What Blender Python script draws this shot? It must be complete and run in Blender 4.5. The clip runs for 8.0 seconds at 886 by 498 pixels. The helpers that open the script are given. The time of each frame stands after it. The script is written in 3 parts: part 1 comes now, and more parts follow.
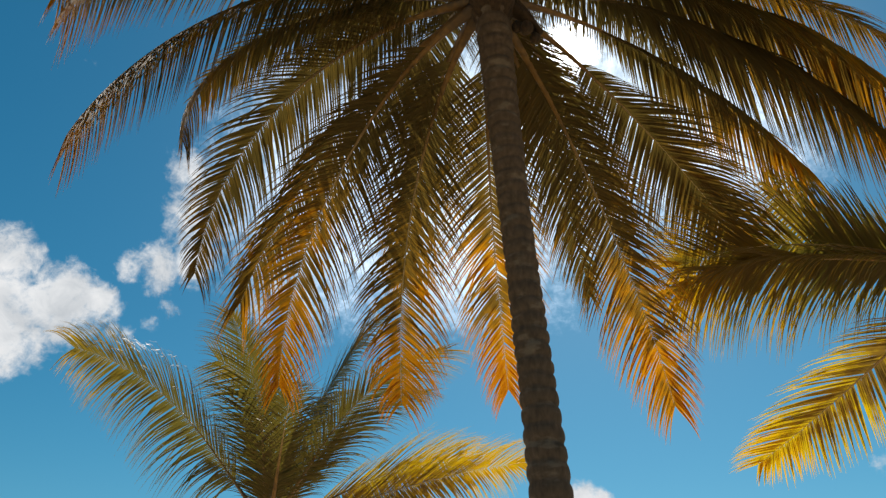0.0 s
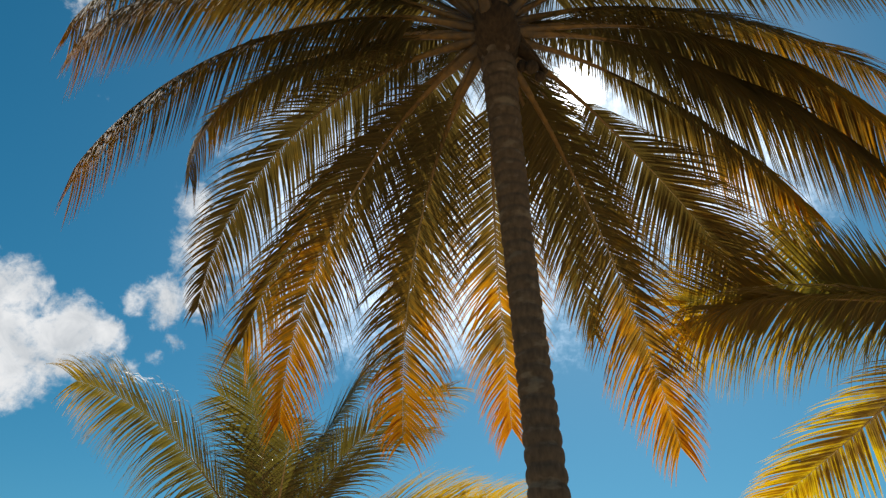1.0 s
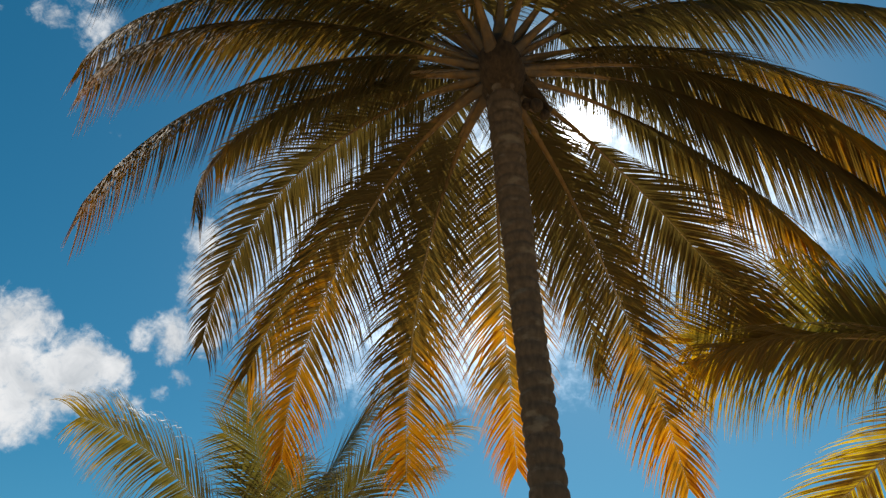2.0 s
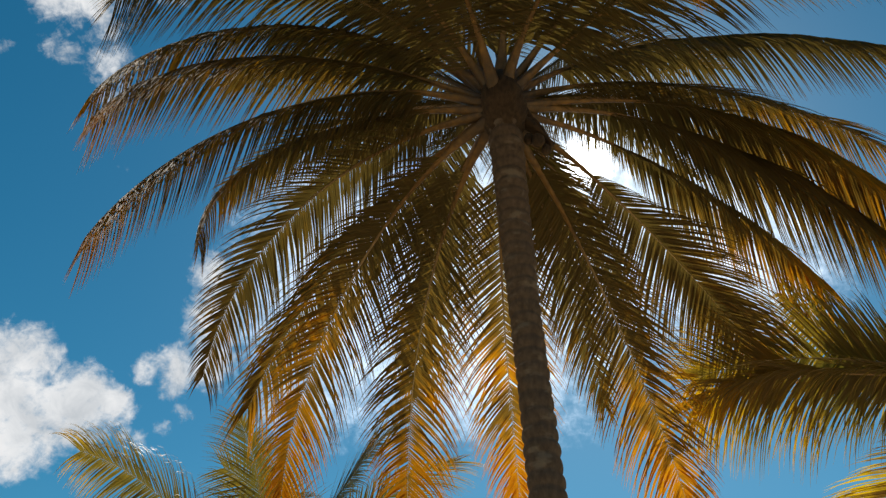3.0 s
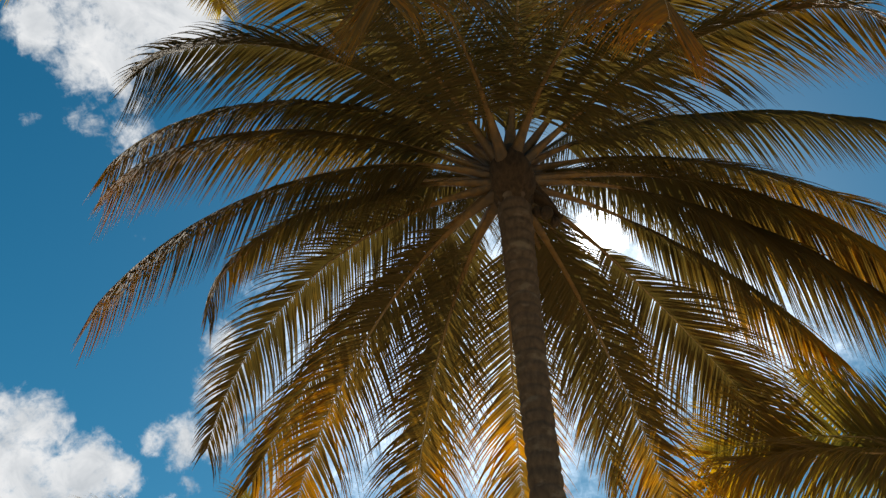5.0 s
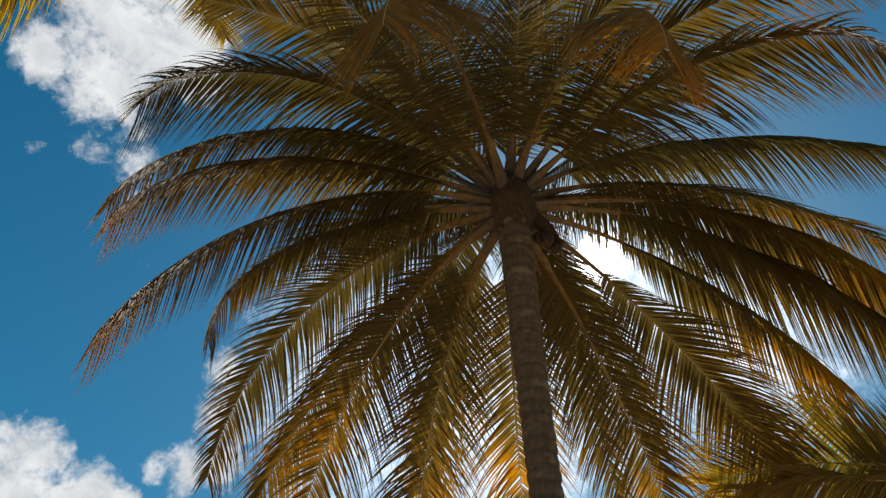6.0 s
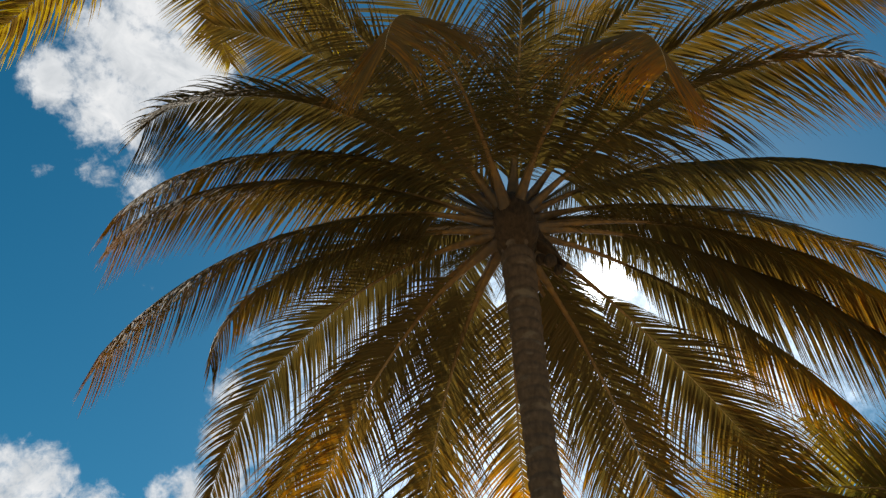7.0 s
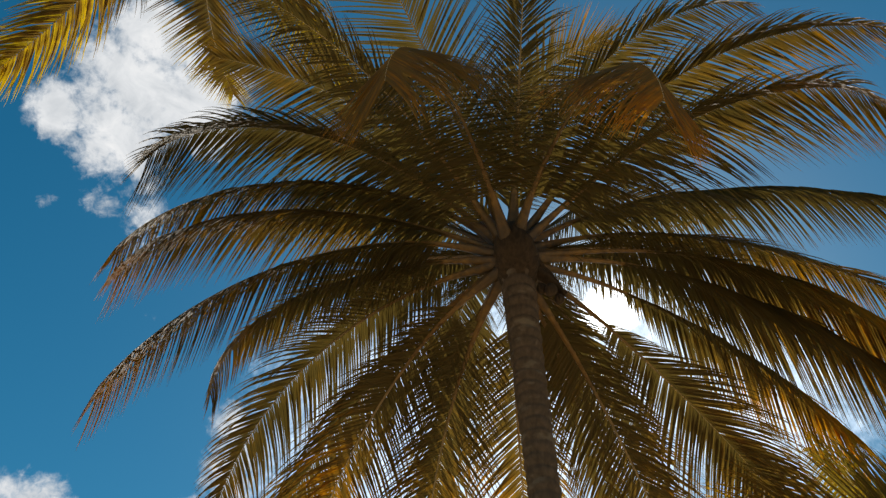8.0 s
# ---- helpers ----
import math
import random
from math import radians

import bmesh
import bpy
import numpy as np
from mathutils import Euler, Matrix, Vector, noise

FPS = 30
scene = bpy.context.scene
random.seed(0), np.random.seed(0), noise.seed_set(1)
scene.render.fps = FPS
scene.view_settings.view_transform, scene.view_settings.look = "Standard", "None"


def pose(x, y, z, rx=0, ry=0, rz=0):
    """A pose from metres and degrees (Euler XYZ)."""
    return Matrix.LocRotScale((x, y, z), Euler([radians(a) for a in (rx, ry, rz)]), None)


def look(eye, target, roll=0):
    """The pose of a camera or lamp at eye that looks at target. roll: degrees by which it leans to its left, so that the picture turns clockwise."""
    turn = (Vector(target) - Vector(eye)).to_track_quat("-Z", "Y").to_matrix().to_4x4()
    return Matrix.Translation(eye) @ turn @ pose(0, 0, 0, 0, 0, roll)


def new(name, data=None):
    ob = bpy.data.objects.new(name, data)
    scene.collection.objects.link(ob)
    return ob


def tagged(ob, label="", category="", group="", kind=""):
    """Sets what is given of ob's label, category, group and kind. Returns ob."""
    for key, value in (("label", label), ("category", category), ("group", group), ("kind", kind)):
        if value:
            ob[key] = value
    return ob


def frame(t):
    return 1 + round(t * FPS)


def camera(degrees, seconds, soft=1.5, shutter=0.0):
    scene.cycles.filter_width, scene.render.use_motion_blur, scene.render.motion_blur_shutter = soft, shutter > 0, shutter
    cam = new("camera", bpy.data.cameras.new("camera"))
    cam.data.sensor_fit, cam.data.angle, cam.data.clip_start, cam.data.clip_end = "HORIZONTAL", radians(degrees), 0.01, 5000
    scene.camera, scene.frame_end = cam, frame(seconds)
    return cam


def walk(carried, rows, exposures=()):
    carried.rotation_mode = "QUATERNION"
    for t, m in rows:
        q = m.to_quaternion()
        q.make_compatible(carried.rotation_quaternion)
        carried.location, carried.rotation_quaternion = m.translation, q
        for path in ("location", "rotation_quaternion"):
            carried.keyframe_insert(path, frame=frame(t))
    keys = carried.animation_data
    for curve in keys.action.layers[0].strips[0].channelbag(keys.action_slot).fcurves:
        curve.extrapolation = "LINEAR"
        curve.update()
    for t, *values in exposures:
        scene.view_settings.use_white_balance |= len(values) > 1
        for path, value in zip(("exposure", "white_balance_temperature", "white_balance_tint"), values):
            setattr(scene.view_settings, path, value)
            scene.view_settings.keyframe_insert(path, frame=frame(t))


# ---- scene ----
# ---- camera ----
cam = camera(60, 8.0, soft=1.35)
PATH = [
    (0, pose(-0.000, -0.000, 1.600, 122.000, 0.000, -0.000)),
    (0.5, pose(0.011, 0.004, 1.601, 123.574, -0.392, 0.031)),
    (1, pose(0.022, 0.009, 1.601, 124.736, -0.743, 0.072)),
    (1.5, pose(0.033, 0.011, 1.603, 126.073, -1.016, 0.235)),
    (3, pose(0.068, 0.012, 1.607, 129.965, -1.546, 0.592)),
    (3.5, pose(0.078, 0.011, 1.608, 131.203, -1.745, 0.585)),
    (4, pose(0.089, 0.009, 1.609, 132.824, -2.021, 0.773)),
    (4.5, pose(0.098, 0.007, 1.608, 134.098, -2.315, 0.939)),
    (6, pose(0.124, 0.001, 1.605, 137.172, -2.544, 1.294)),
    (6.5, pose(0.133, -0.001, 1.603, 137.879, -2.521, 1.569)),
    (7, pose(0.142, -0.004, 1.600, 138.804, -2.724, 1.588)),
    (7.5, pose(0.150, -0.007, 1.597, 139.886, -2.860, 1.546)),
    (8, pose(0.159, -0.011, 1.594, 140.976, -2.766, 1.806)),
]
walk(cam, PATH)

# ---- sky, sun and exposure ----
SUN_AZ, SUN_EL = 12.9, 45.8        # degrees clockwise from +y, degrees above the horizon


def compass(az, el):
    a, e = radians(az), radians(el)
    return Vector((math.sin(a) * math.cos(e), math.cos(a) * math.cos(e), math.sin(e)))


world = bpy.data.worlds.new("tropical_sky")
scene.world = world
world.use_nodes = True
wn, wl = world.node_tree.nodes, world.node_tree.links
sky = wn.new("ShaderNodeTexSky")
sky.sky_type = "NISHITA"
sky.sun_disc = False
sky.sun_elevation, sky.sun_rotation = radians(SUN_EL), radians(SUN_AZ)
sky.air_density, sky.dust_density, sky.ozone_density = 1.0, 0.3, 1.5
wn["Background"].inputs["Strength"].default_value = 0.068
tint = wn.new("ShaderNodeHueSaturation")
tint.inputs["Hue"].default_value, tint.inputs["Saturation"].default_value = 0.476, 1.42
wl.new(sky.outputs["Color"], tint.inputs["Color"])
cool = wn.new("ShaderNodeMix")
cool.data_type, cool.blend_type = "RGBA", "MULTIPLY"
cool.inputs[0].default_value, cool.inputs[7].default_value = 1.0, (0.75, 1.0, 1.04, 1)
wl.new(tint.outputs["Color"], cool.inputs[6])
wl.new(cool.outputs[2], wn["Background"].inputs["Color"])

lamp = bpy.data.lights.new("sunlight", "SUN")
lamp.energy, lamp.angle, lamp.color = 5.0, radians(0.53), (1.0, 0.93, 0.82)
sunlight = new("sunlight", lamp)
sunlight.matrix_world = look(tuple(compass(SUN_AZ, SUN_EL - 0.7) * 60), (0, 0, 0))
scene.view_settings.exposure = 0.08


# ---- materials ----
def material(name, rough=0.6):
    m = bpy.data.materials.new(name)
    m.use_nodes = True
    n, l = m.node_tree.nodes, m.node_tree.links
    b = n["Principled BSDF"]
    b.inputs["Roughness"].default_value = rough
    return m, n, l, b


def ramp(n, stops):
    r = n.new("ShaderNodeValToRGB")
    while len(r.color_ramp.elements) < len(stops):
        r.color_ramp.elements.new(0.5)
    for e, (p, c) in zip(r.color_ramp.elements, stops):
        e.position, e.color = p, (*c, 1)
    return r


def noise_node(n, l, scale, detail=4.0, coord="Object", stretch=None):
    tc = n.new("ShaderNodeTexCoord")
    t = n.new("ShaderNodeTexNoise")
    t.inputs["Scale"].default_value, t.inputs["Detail"].default_value = scale, detail
    if stretch:
        mp = n.new("ShaderNodeMapping")
        mp.inputs["Scale"].default_value = stretch
        l.new(tc.outputs[coord], mp.inputs["Vector"])
        l.new(mp.outputs["Vector"], t.inputs["Vector"])
    else:
        l.new(tc.outputs[coord], t.inputs["Vector"])
    return t


def maths(n, l, op, a, b, clamp=False):
    m = n.new("ShaderNodeMath")
    m.operation, m.use_clamp = op, clamp
    for k, v in enumerate((a, b)):
        if isinstance(v, (int, float)):
            m.inputs[k].default_value = v
        else:
            l.new(v, m.inputs[k])
    return m.outputs[0]


def attr(n, name):
    a = n.new("ShaderNodeAttribute")
    a.attribute_name = name
    return a.outputs["Fac"]


def leaf_material(name, yellowing, gold=0.0, rough=0.6, glow=1.0):
    """Palm leaflets: glossy green above, letting sunlight through, turning yellow and orange as they grow old; sunlit
    and shaded parts are painted in on the same scale.
    """
    m, n, l, b = material(name, rough)
    spots = noise_node(n, l, 9.0, 5.0)
    patches = noise_node(n, l, 1.3, 2.0)
    age_light = maths(n, l, "MULTIPLY", attr(n, "along"), 0.55)
    age_light = maths(n, l, "ADD", age_light, maths(n, l, "MULTIPLY", attr(n, "tip"), 0.30))
    age_light = maths(n, l, "ADD", age_light, maths(n, l, "MULTIPLY", attr(n, "rnd"), 0.32))
    age_light = maths(n, l, "ADD", age_light, maths(n, l, "MULTIPLY", maths(n, l, "SUBTRACT", spots.outputs["Fac"], 0.5), 0.5))
    age_light = maths(n, l, "ADD", age_light, maths(n, l, "MULTIPLY", maths(n, l, "SUBTRACT", patches.outputs["Fac"], 0.5), 0.9))
    age_light = maths(n, l, "ADD", age_light, maths(n, l, "SUBTRACT", attr(n, "age_light"), 0.62 - yellowing), True)
    # These colours also hold shade at the low end, sunlight at the high end.
    top = ramp(n, [(0.0, (0.145, 0.100, 0.032)), (0.4, (0.165, 0.102, 0.028)), (0.7, (0.20, 0.100, 0.014)), (1.0, (0.22, 0.085, 0.010))])
    thru = ramp(n, [(0.0, (0.085 * glow, 0.060 * glow * glow, 0.012)), (0.4, (0.20 * glow, 0.110 * glow * glow, 0.012)), (0.7, (0.58 + 0.06 * gold, 0.25 + 0.19 * gold, 0.003)), (1.0, (0.54 + 0.20 * gold, 0.19 + 0.25 * gold, 0.003))])
    l.new(age_light, top.inputs["Fac"])
    l.new(age_light, thru.inputs["Fac"])
    l.new(top.outputs["Color"], b.inputs["Base Color"])
    b.inputs["Specular IOR Level"].default_value = 0.3
    tr = n.new("ShaderNodeBsdfTranslucent")
    l.new(thru.outputs["Color"], tr.inputs["Color"])
    mix = n.new("ShaderNodeMixShader")
    mix.inputs["Fac"].default_value = 0.57
    l.new(b.outputs["BSDF"], mix.inputs[1])
    l.new(tr.outputs["BSDF"], mix.inputs[2])
    l.new(mix.outputs["Shader"], n["Material Output"].inputs["Surface"])
    return m


def stalk_material(name):
    m, n, l, b = material(name, 0.5)
    t = noise_node(n, l, 14.0, 5.0)
    r = ramp(n, [(0.25, (0.08, 0.040, 0.007)), (0.55, (0.17, 0.088, 0.014)), (0.85, (0.24, 0.130, 0.022))])
    l.new(t.outputs["Fac"], r.inputs["Fac"])
    # Paler outward: the midrib's own cream, plus sun glint put into the colour.
    pale = n.new("ShaderNodeMix")
    pale.data_type = "RGBA"
    l.new(maths(n, l, "MULTIPLY", maths(n, l, "SUBTRACT", attr(n, "along"), 0.3, True), 1.4, True), pale.inputs[0])
    l.new(r.outputs["Color"], pale.inputs[6])
    pale.inputs[7].default_value = (0.64, 0.52, 0.28, 1)
    root = n.new("ShaderNodeMix")
    root.data_type = "RGBA"
    sheath = maths(n, l, "MULTIPLY", attr(n, "along"), 8.0)
    l.new(maths(n, l, "ADD", sheath, maths(n, l, "SUBTRACT", t.outputs["Fac"], 0.6), True), root.inputs[0])
    root.inputs[6].default_value = (0.05, 0.03, 0.014, 1)
    l.new(pale.outputs[2], root.inputs[7])
    l.new(root.outputs[2], b.inputs["Base Color"])
    return m


def bark_material(name):
    """Grey-brown palm bark with pale lichen patches."""
    m, n, l, b = material(name, 0.9)
    grain = noise_node(n, l, 26.0, 6.0, stretch=(1, 1, 0.35))
    lichen = noise_node(n, l, 5.0, 6.0, stretch=(1, 1, 2.6))
    r = ramp(n, [(0.3, (0.052, 0.036, 0.025)), (0.6, (0.085, 0.060, 0.042)), (0.85, (0.13, 0.095, 0.070))])
    pale = ramp(n, [(0.56, (0, 0, 0)), (0.66, (1, 1, 1))])
    l.new(grain.outputs["Fac"], r.inputs["Fac"])
    l.new(lichen.outputs["Fac"], pale.inputs["Fac"])
    mix = n.new("ShaderNodeMix")
    mix.data_type = "RGBA"
    l.new(maths(n, l, "MULTIPLY", pale.outputs["Color"], 0.22), mix.inputs[0])
    l.new(r.outputs["Color"], mix.inputs[6])
    mix.inputs[7].default_value = (0.30, 0.27, 0.22, 1)
    l.new(mix.outputs[2], b.inputs["Base Color"])
    bump = n.new("ShaderNodeBump")
    bump.inputs["Strength"].default_value, bump.inputs["Distance"].default_value = 0.45, 0.015
    l.new(grain.outputs["Fac"], bump.inputs["Height"])
    l.new(bump.outputs["Normal"], b.inputs["Normal"])
    return m


def fibre_material(name):
    m, n, l, b = material(name, 0.95)
    t = noise_node(n, l, 30.0, 6.0, stretch=(1, 1, 0.2))
    r = ramp(n, [(0.3, (0.018, 0.011, 0.006)), (0.7, (0.06, 0.036, 0.018))])
    l.new(t.outputs["Fac"], r.inputs["Fac"])
    l.new(r.outputs["Color"], b.inputs["Base Color"])
    bump = n.new("ShaderNodeBump")
    bump.inputs["Strength"].default_value, bump.inputs["Distance"].default_value = 0.8, 0.02
    l.new(t.outputs["Fac"], bump.inputs["Height"])
    l.new(bump.outputs["Normal"], b.inputs["Normal"])
    return m


def ground_material(name):
    m, n, l, b = material(name, 0.95)
    big = noise_node(n, l, 0.35, 6.0)
    fine = noise_node(n, l, 18.0, 6.0)
    r = ramp(n, [(0.35, (0.70, 0.50, 0.29)), (0.55, (0.56, 0.40, 0.22)), (0.70, (0.13, 0.12, 0.045))])
    mixed = maths(n, l, "ADD", big.outputs["Fac"], maths(n, l, "MULTIPLY", maths(n, l, "SUBTRACT", fine.outputs["Fac"], 0.5), 0.3))
    l.new(mixed, r.inputs["Fac"])
    l.new(r.outputs["Color"], b.inputs["Base Color"])
    bump = n.new("ShaderNodeBump")
    bump.inputs["Strength"].default_value, bump.inputs["Distance"].default_value = 0.5, 0.03
    l.new(fine.outputs["Fac"], bump.inputs["Height"])
    l.new(bump.outputs["Normal"], b.inputs["Normal"])
    return m


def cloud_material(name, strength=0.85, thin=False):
    """Cumulus far away, ragged and wispy at its edges; its sunlit white is emission. thin: a veil that lets the sun
    through and glows by itself.
    """
    m, n, l, b = material(name, 1.0)
    n.remove(b)
    place = n.new("ShaderNodeNewGeometry").outputs["Position"]

    def billows(scale, detail, rough, warp):
        t = n.new("ShaderNodeTexNoise")
        t.inputs["Scale"].default_value, t.inputs["Detail"].default_value = scale, detail
        t.inputs["Roughness"].default_value, t.inputs["Distortion"].default_value = rough, warp
        l.new(place, t.inputs["Vector"])
        return maths(n, l, "SUBTRACT", t.outputs["Fac"], 0.5)

    wide, fine = billows(0.016, 8.0, 0.62, 0.5), billows(0.07, 6.0, 0.6, 0.3)
    d = maths(n, l, "ADD", attr(n, "puff"), maths(n, l, "MULTIPLY", wide, 0.9 if thin else 2.8))
    d = maths(n, l, "ADD", d, maths(n, l, "MULTIPLY", fine, 0.6 if thin else 1.7))
    alpha = ramp(n, [(0.0, (0, 0, 0)), (1.0 if thin else 0.95, (1, 1, 1))])
    alpha.color_ramp.interpolation = "EASE"
    l.new(maths(n, l, "MULTIPLY", d, 1.0 if thin else 0.62), alpha.inputs["Fac"])
    em = n.new("ShaderNodeEmission")
    tp = n.new("ShaderNodeBsdfTransparent")
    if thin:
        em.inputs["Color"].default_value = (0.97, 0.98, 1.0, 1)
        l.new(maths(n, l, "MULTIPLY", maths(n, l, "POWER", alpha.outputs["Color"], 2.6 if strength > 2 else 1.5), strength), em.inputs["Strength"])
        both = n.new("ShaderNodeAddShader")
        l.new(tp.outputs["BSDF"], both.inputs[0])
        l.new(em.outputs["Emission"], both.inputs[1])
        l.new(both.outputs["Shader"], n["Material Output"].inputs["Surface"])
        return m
    em.inputs["Strength"].default_value = strength
    # Grey shading of the billows, put into the glow's colour by noise.
    tone = ramp(n, [(0.28, (0.60, 0.64, 0.68)), (0.55, (0.86, 0.88, 0.90)), (0.72, (1.0, 1.0, 1.0))])
    l.new(maths(n, l, "ADD", billows(0.011, 5.0, 0.6, 0.8), 0.5), tone.inputs["Fac"])
    l.new(tone.outputs["Color"], em.inputs["Color"])
    mix = n.new("ShaderNodeMixShader")
    l.new(alpha.outputs["Color"], mix.inputs["Fac"])
    l.new(tp.outputs["BSDF"], mix.inputs[1])
    l.new(em.outputs["Emission"], mix.inputs[2])
    l.new(mix.outputs["Shader"], n["Material Output"].inputs["Surface"])
    return m


LEAF = leaf_material("palm_leaf", 0.05)
LEAF_GREEN = leaf_material("palm_leaf_green", -0.12, 0.5, 0.40, 1.22)
LEAF_GOLD = leaf_material("palm_leaf_gold", 0.0, 1.0)
STALK = stalk_material("palm_stalk")
BARK = bark_material("palm_bark")
FIBRE = fibre_material("palm_fibre")
HUSK = fibre_material("coconut_husk")
GROUND = ground_material("sandy_ground")
CLOUD = cloud_material("cloud_white")
VEIL = cloud_material("cloud_veil", 0.9, True)
# Emission that imitates the white glare around the sun.
SUN_GLARE = cloud_material("sun_glare", 7.0, True)


# ---- mesh helpers ----
def mesh_object(name, verts, faces, mat, parent=None, label="", smooth=False, floats=None):
    me = bpy.data.meshes.new(name)
    me.from_pydata(verts, [], faces)
    me.materials.append(mat)
    if smooth:
        me.polygons.foreach_set("use_smooth", [True] * len(me.polygons))
    for key, values in (floats or {}).items():
        me.attributes.new(key, "FLOAT", "POINT").data.foreach_set("value", values)
    me.update()
    ob = new(name, me)
    ob.parent = parent
    return tagged(ob, label)


def tube(centres, radii, sides, squash=None, closed=True, across=None):
    """A tube along centres; squash flattens it along the local up."""
    verts, faces = [], []
    count = len(centres)
    for i, (c, r) in enumerate(zip(centres, radii)):
        t = (centres[min(i + 1, count - 1)] - centres[max(i - 1, 0)]).normalized()
        side = across if across else t.cross(Vector((0, 0, 1)))
        side = (side - t * side.dot(t)).normalized()
        up = side.cross(t)
        for k in range(sides):
            a = 2 * math.pi * k / sides
            verts.append(c + side * (r * math.cos(a)) + up * (r * math.sin(a) * (squash or 1.0)))
    for i in range(count - 1):
        for k in range(sides):
            k2 = (k + 1) % sides
            faces.append((i * sides + k, i * sides + k2, (i + 1) * sides + k2, (i + 1) * sides + k))
    if closed:
        faces.append(tuple(range(sides - 1, -1, -1)))
        faces.append(tuple((count - 1) * sides + k for k in range(sides)))
    return verts, faces


# ---- palms ----
STEPS = 44


def midrib(hub, az, el, droop, swing, length, late=1.6):
    """Points along a frond's midrib: it leaves the hub at az and el, droops under its weight (late: how far out) and swings sideways."""
    a0, e0 = radians(az), radians(el)
    p = Vector(hub) + 0.12 * Vector((math.sin(a0), math.cos(a0), 0))
    rise = float(np.interp(el, [-20, 15, 40, 80], [-0.20, -0.10, 0.04, 0.24]))
    points = [p.copy()]
    for i in range(STEPS):
        s = (i + 0.5) / STEPS
        e, a = e0 - radians(droop) * s ** late, a0 + radians(swing) * s * s
        p = p + Vector((math.sin(a) * math.cos(e), math.cos(a) * math.cos(e), math.sin(e))) * (length / STEPS)
        points.append(p.copy())
    for i, q in enumerate(points):
        s = i / STEPS
        q.z += rise * max(0.0, 1 - s / 0.3) ** 2
    return points


def leaflet(root, way, up, length, width, hang, curl):
    """One folded leaflet that tapers to a point and hangs with its own weight."""
    verts, tips = [], []
    p, seg = root.copy(), 6
    bend = 2.4 if hang < 0.88 else 1.1
    down = Vector((0, 0, -1))
    for k in range(seg + 1):
        u = k / seg
        d = (way + down * hang * u ** bend * 2.0 + up * curl * u).normalized()
        across = d.cross(up)
        across = across.normalized() if across.length > 0.05 else d.orthogonal().normalized()
        n = across.cross(d)
        w = width * (0.6 + 2.6 * u if u < 0.15 else 0.03 + 0.97 * (1 - (u - 0.15) / 0.85) ** 0.9) * 0.5
        verts += [p + across * w, p + n * (w * 0.45), p - across * w]
        tips += [u] * 3
        p = p + d * (length / seg)
    faces = []
    for k in range(seg):
        o = 3 * k
        faces += [(o, o + 1, o + 4, o + 3), (o + 1, o + 2, o + 5, o + 4)]
    return verts, faces, tips


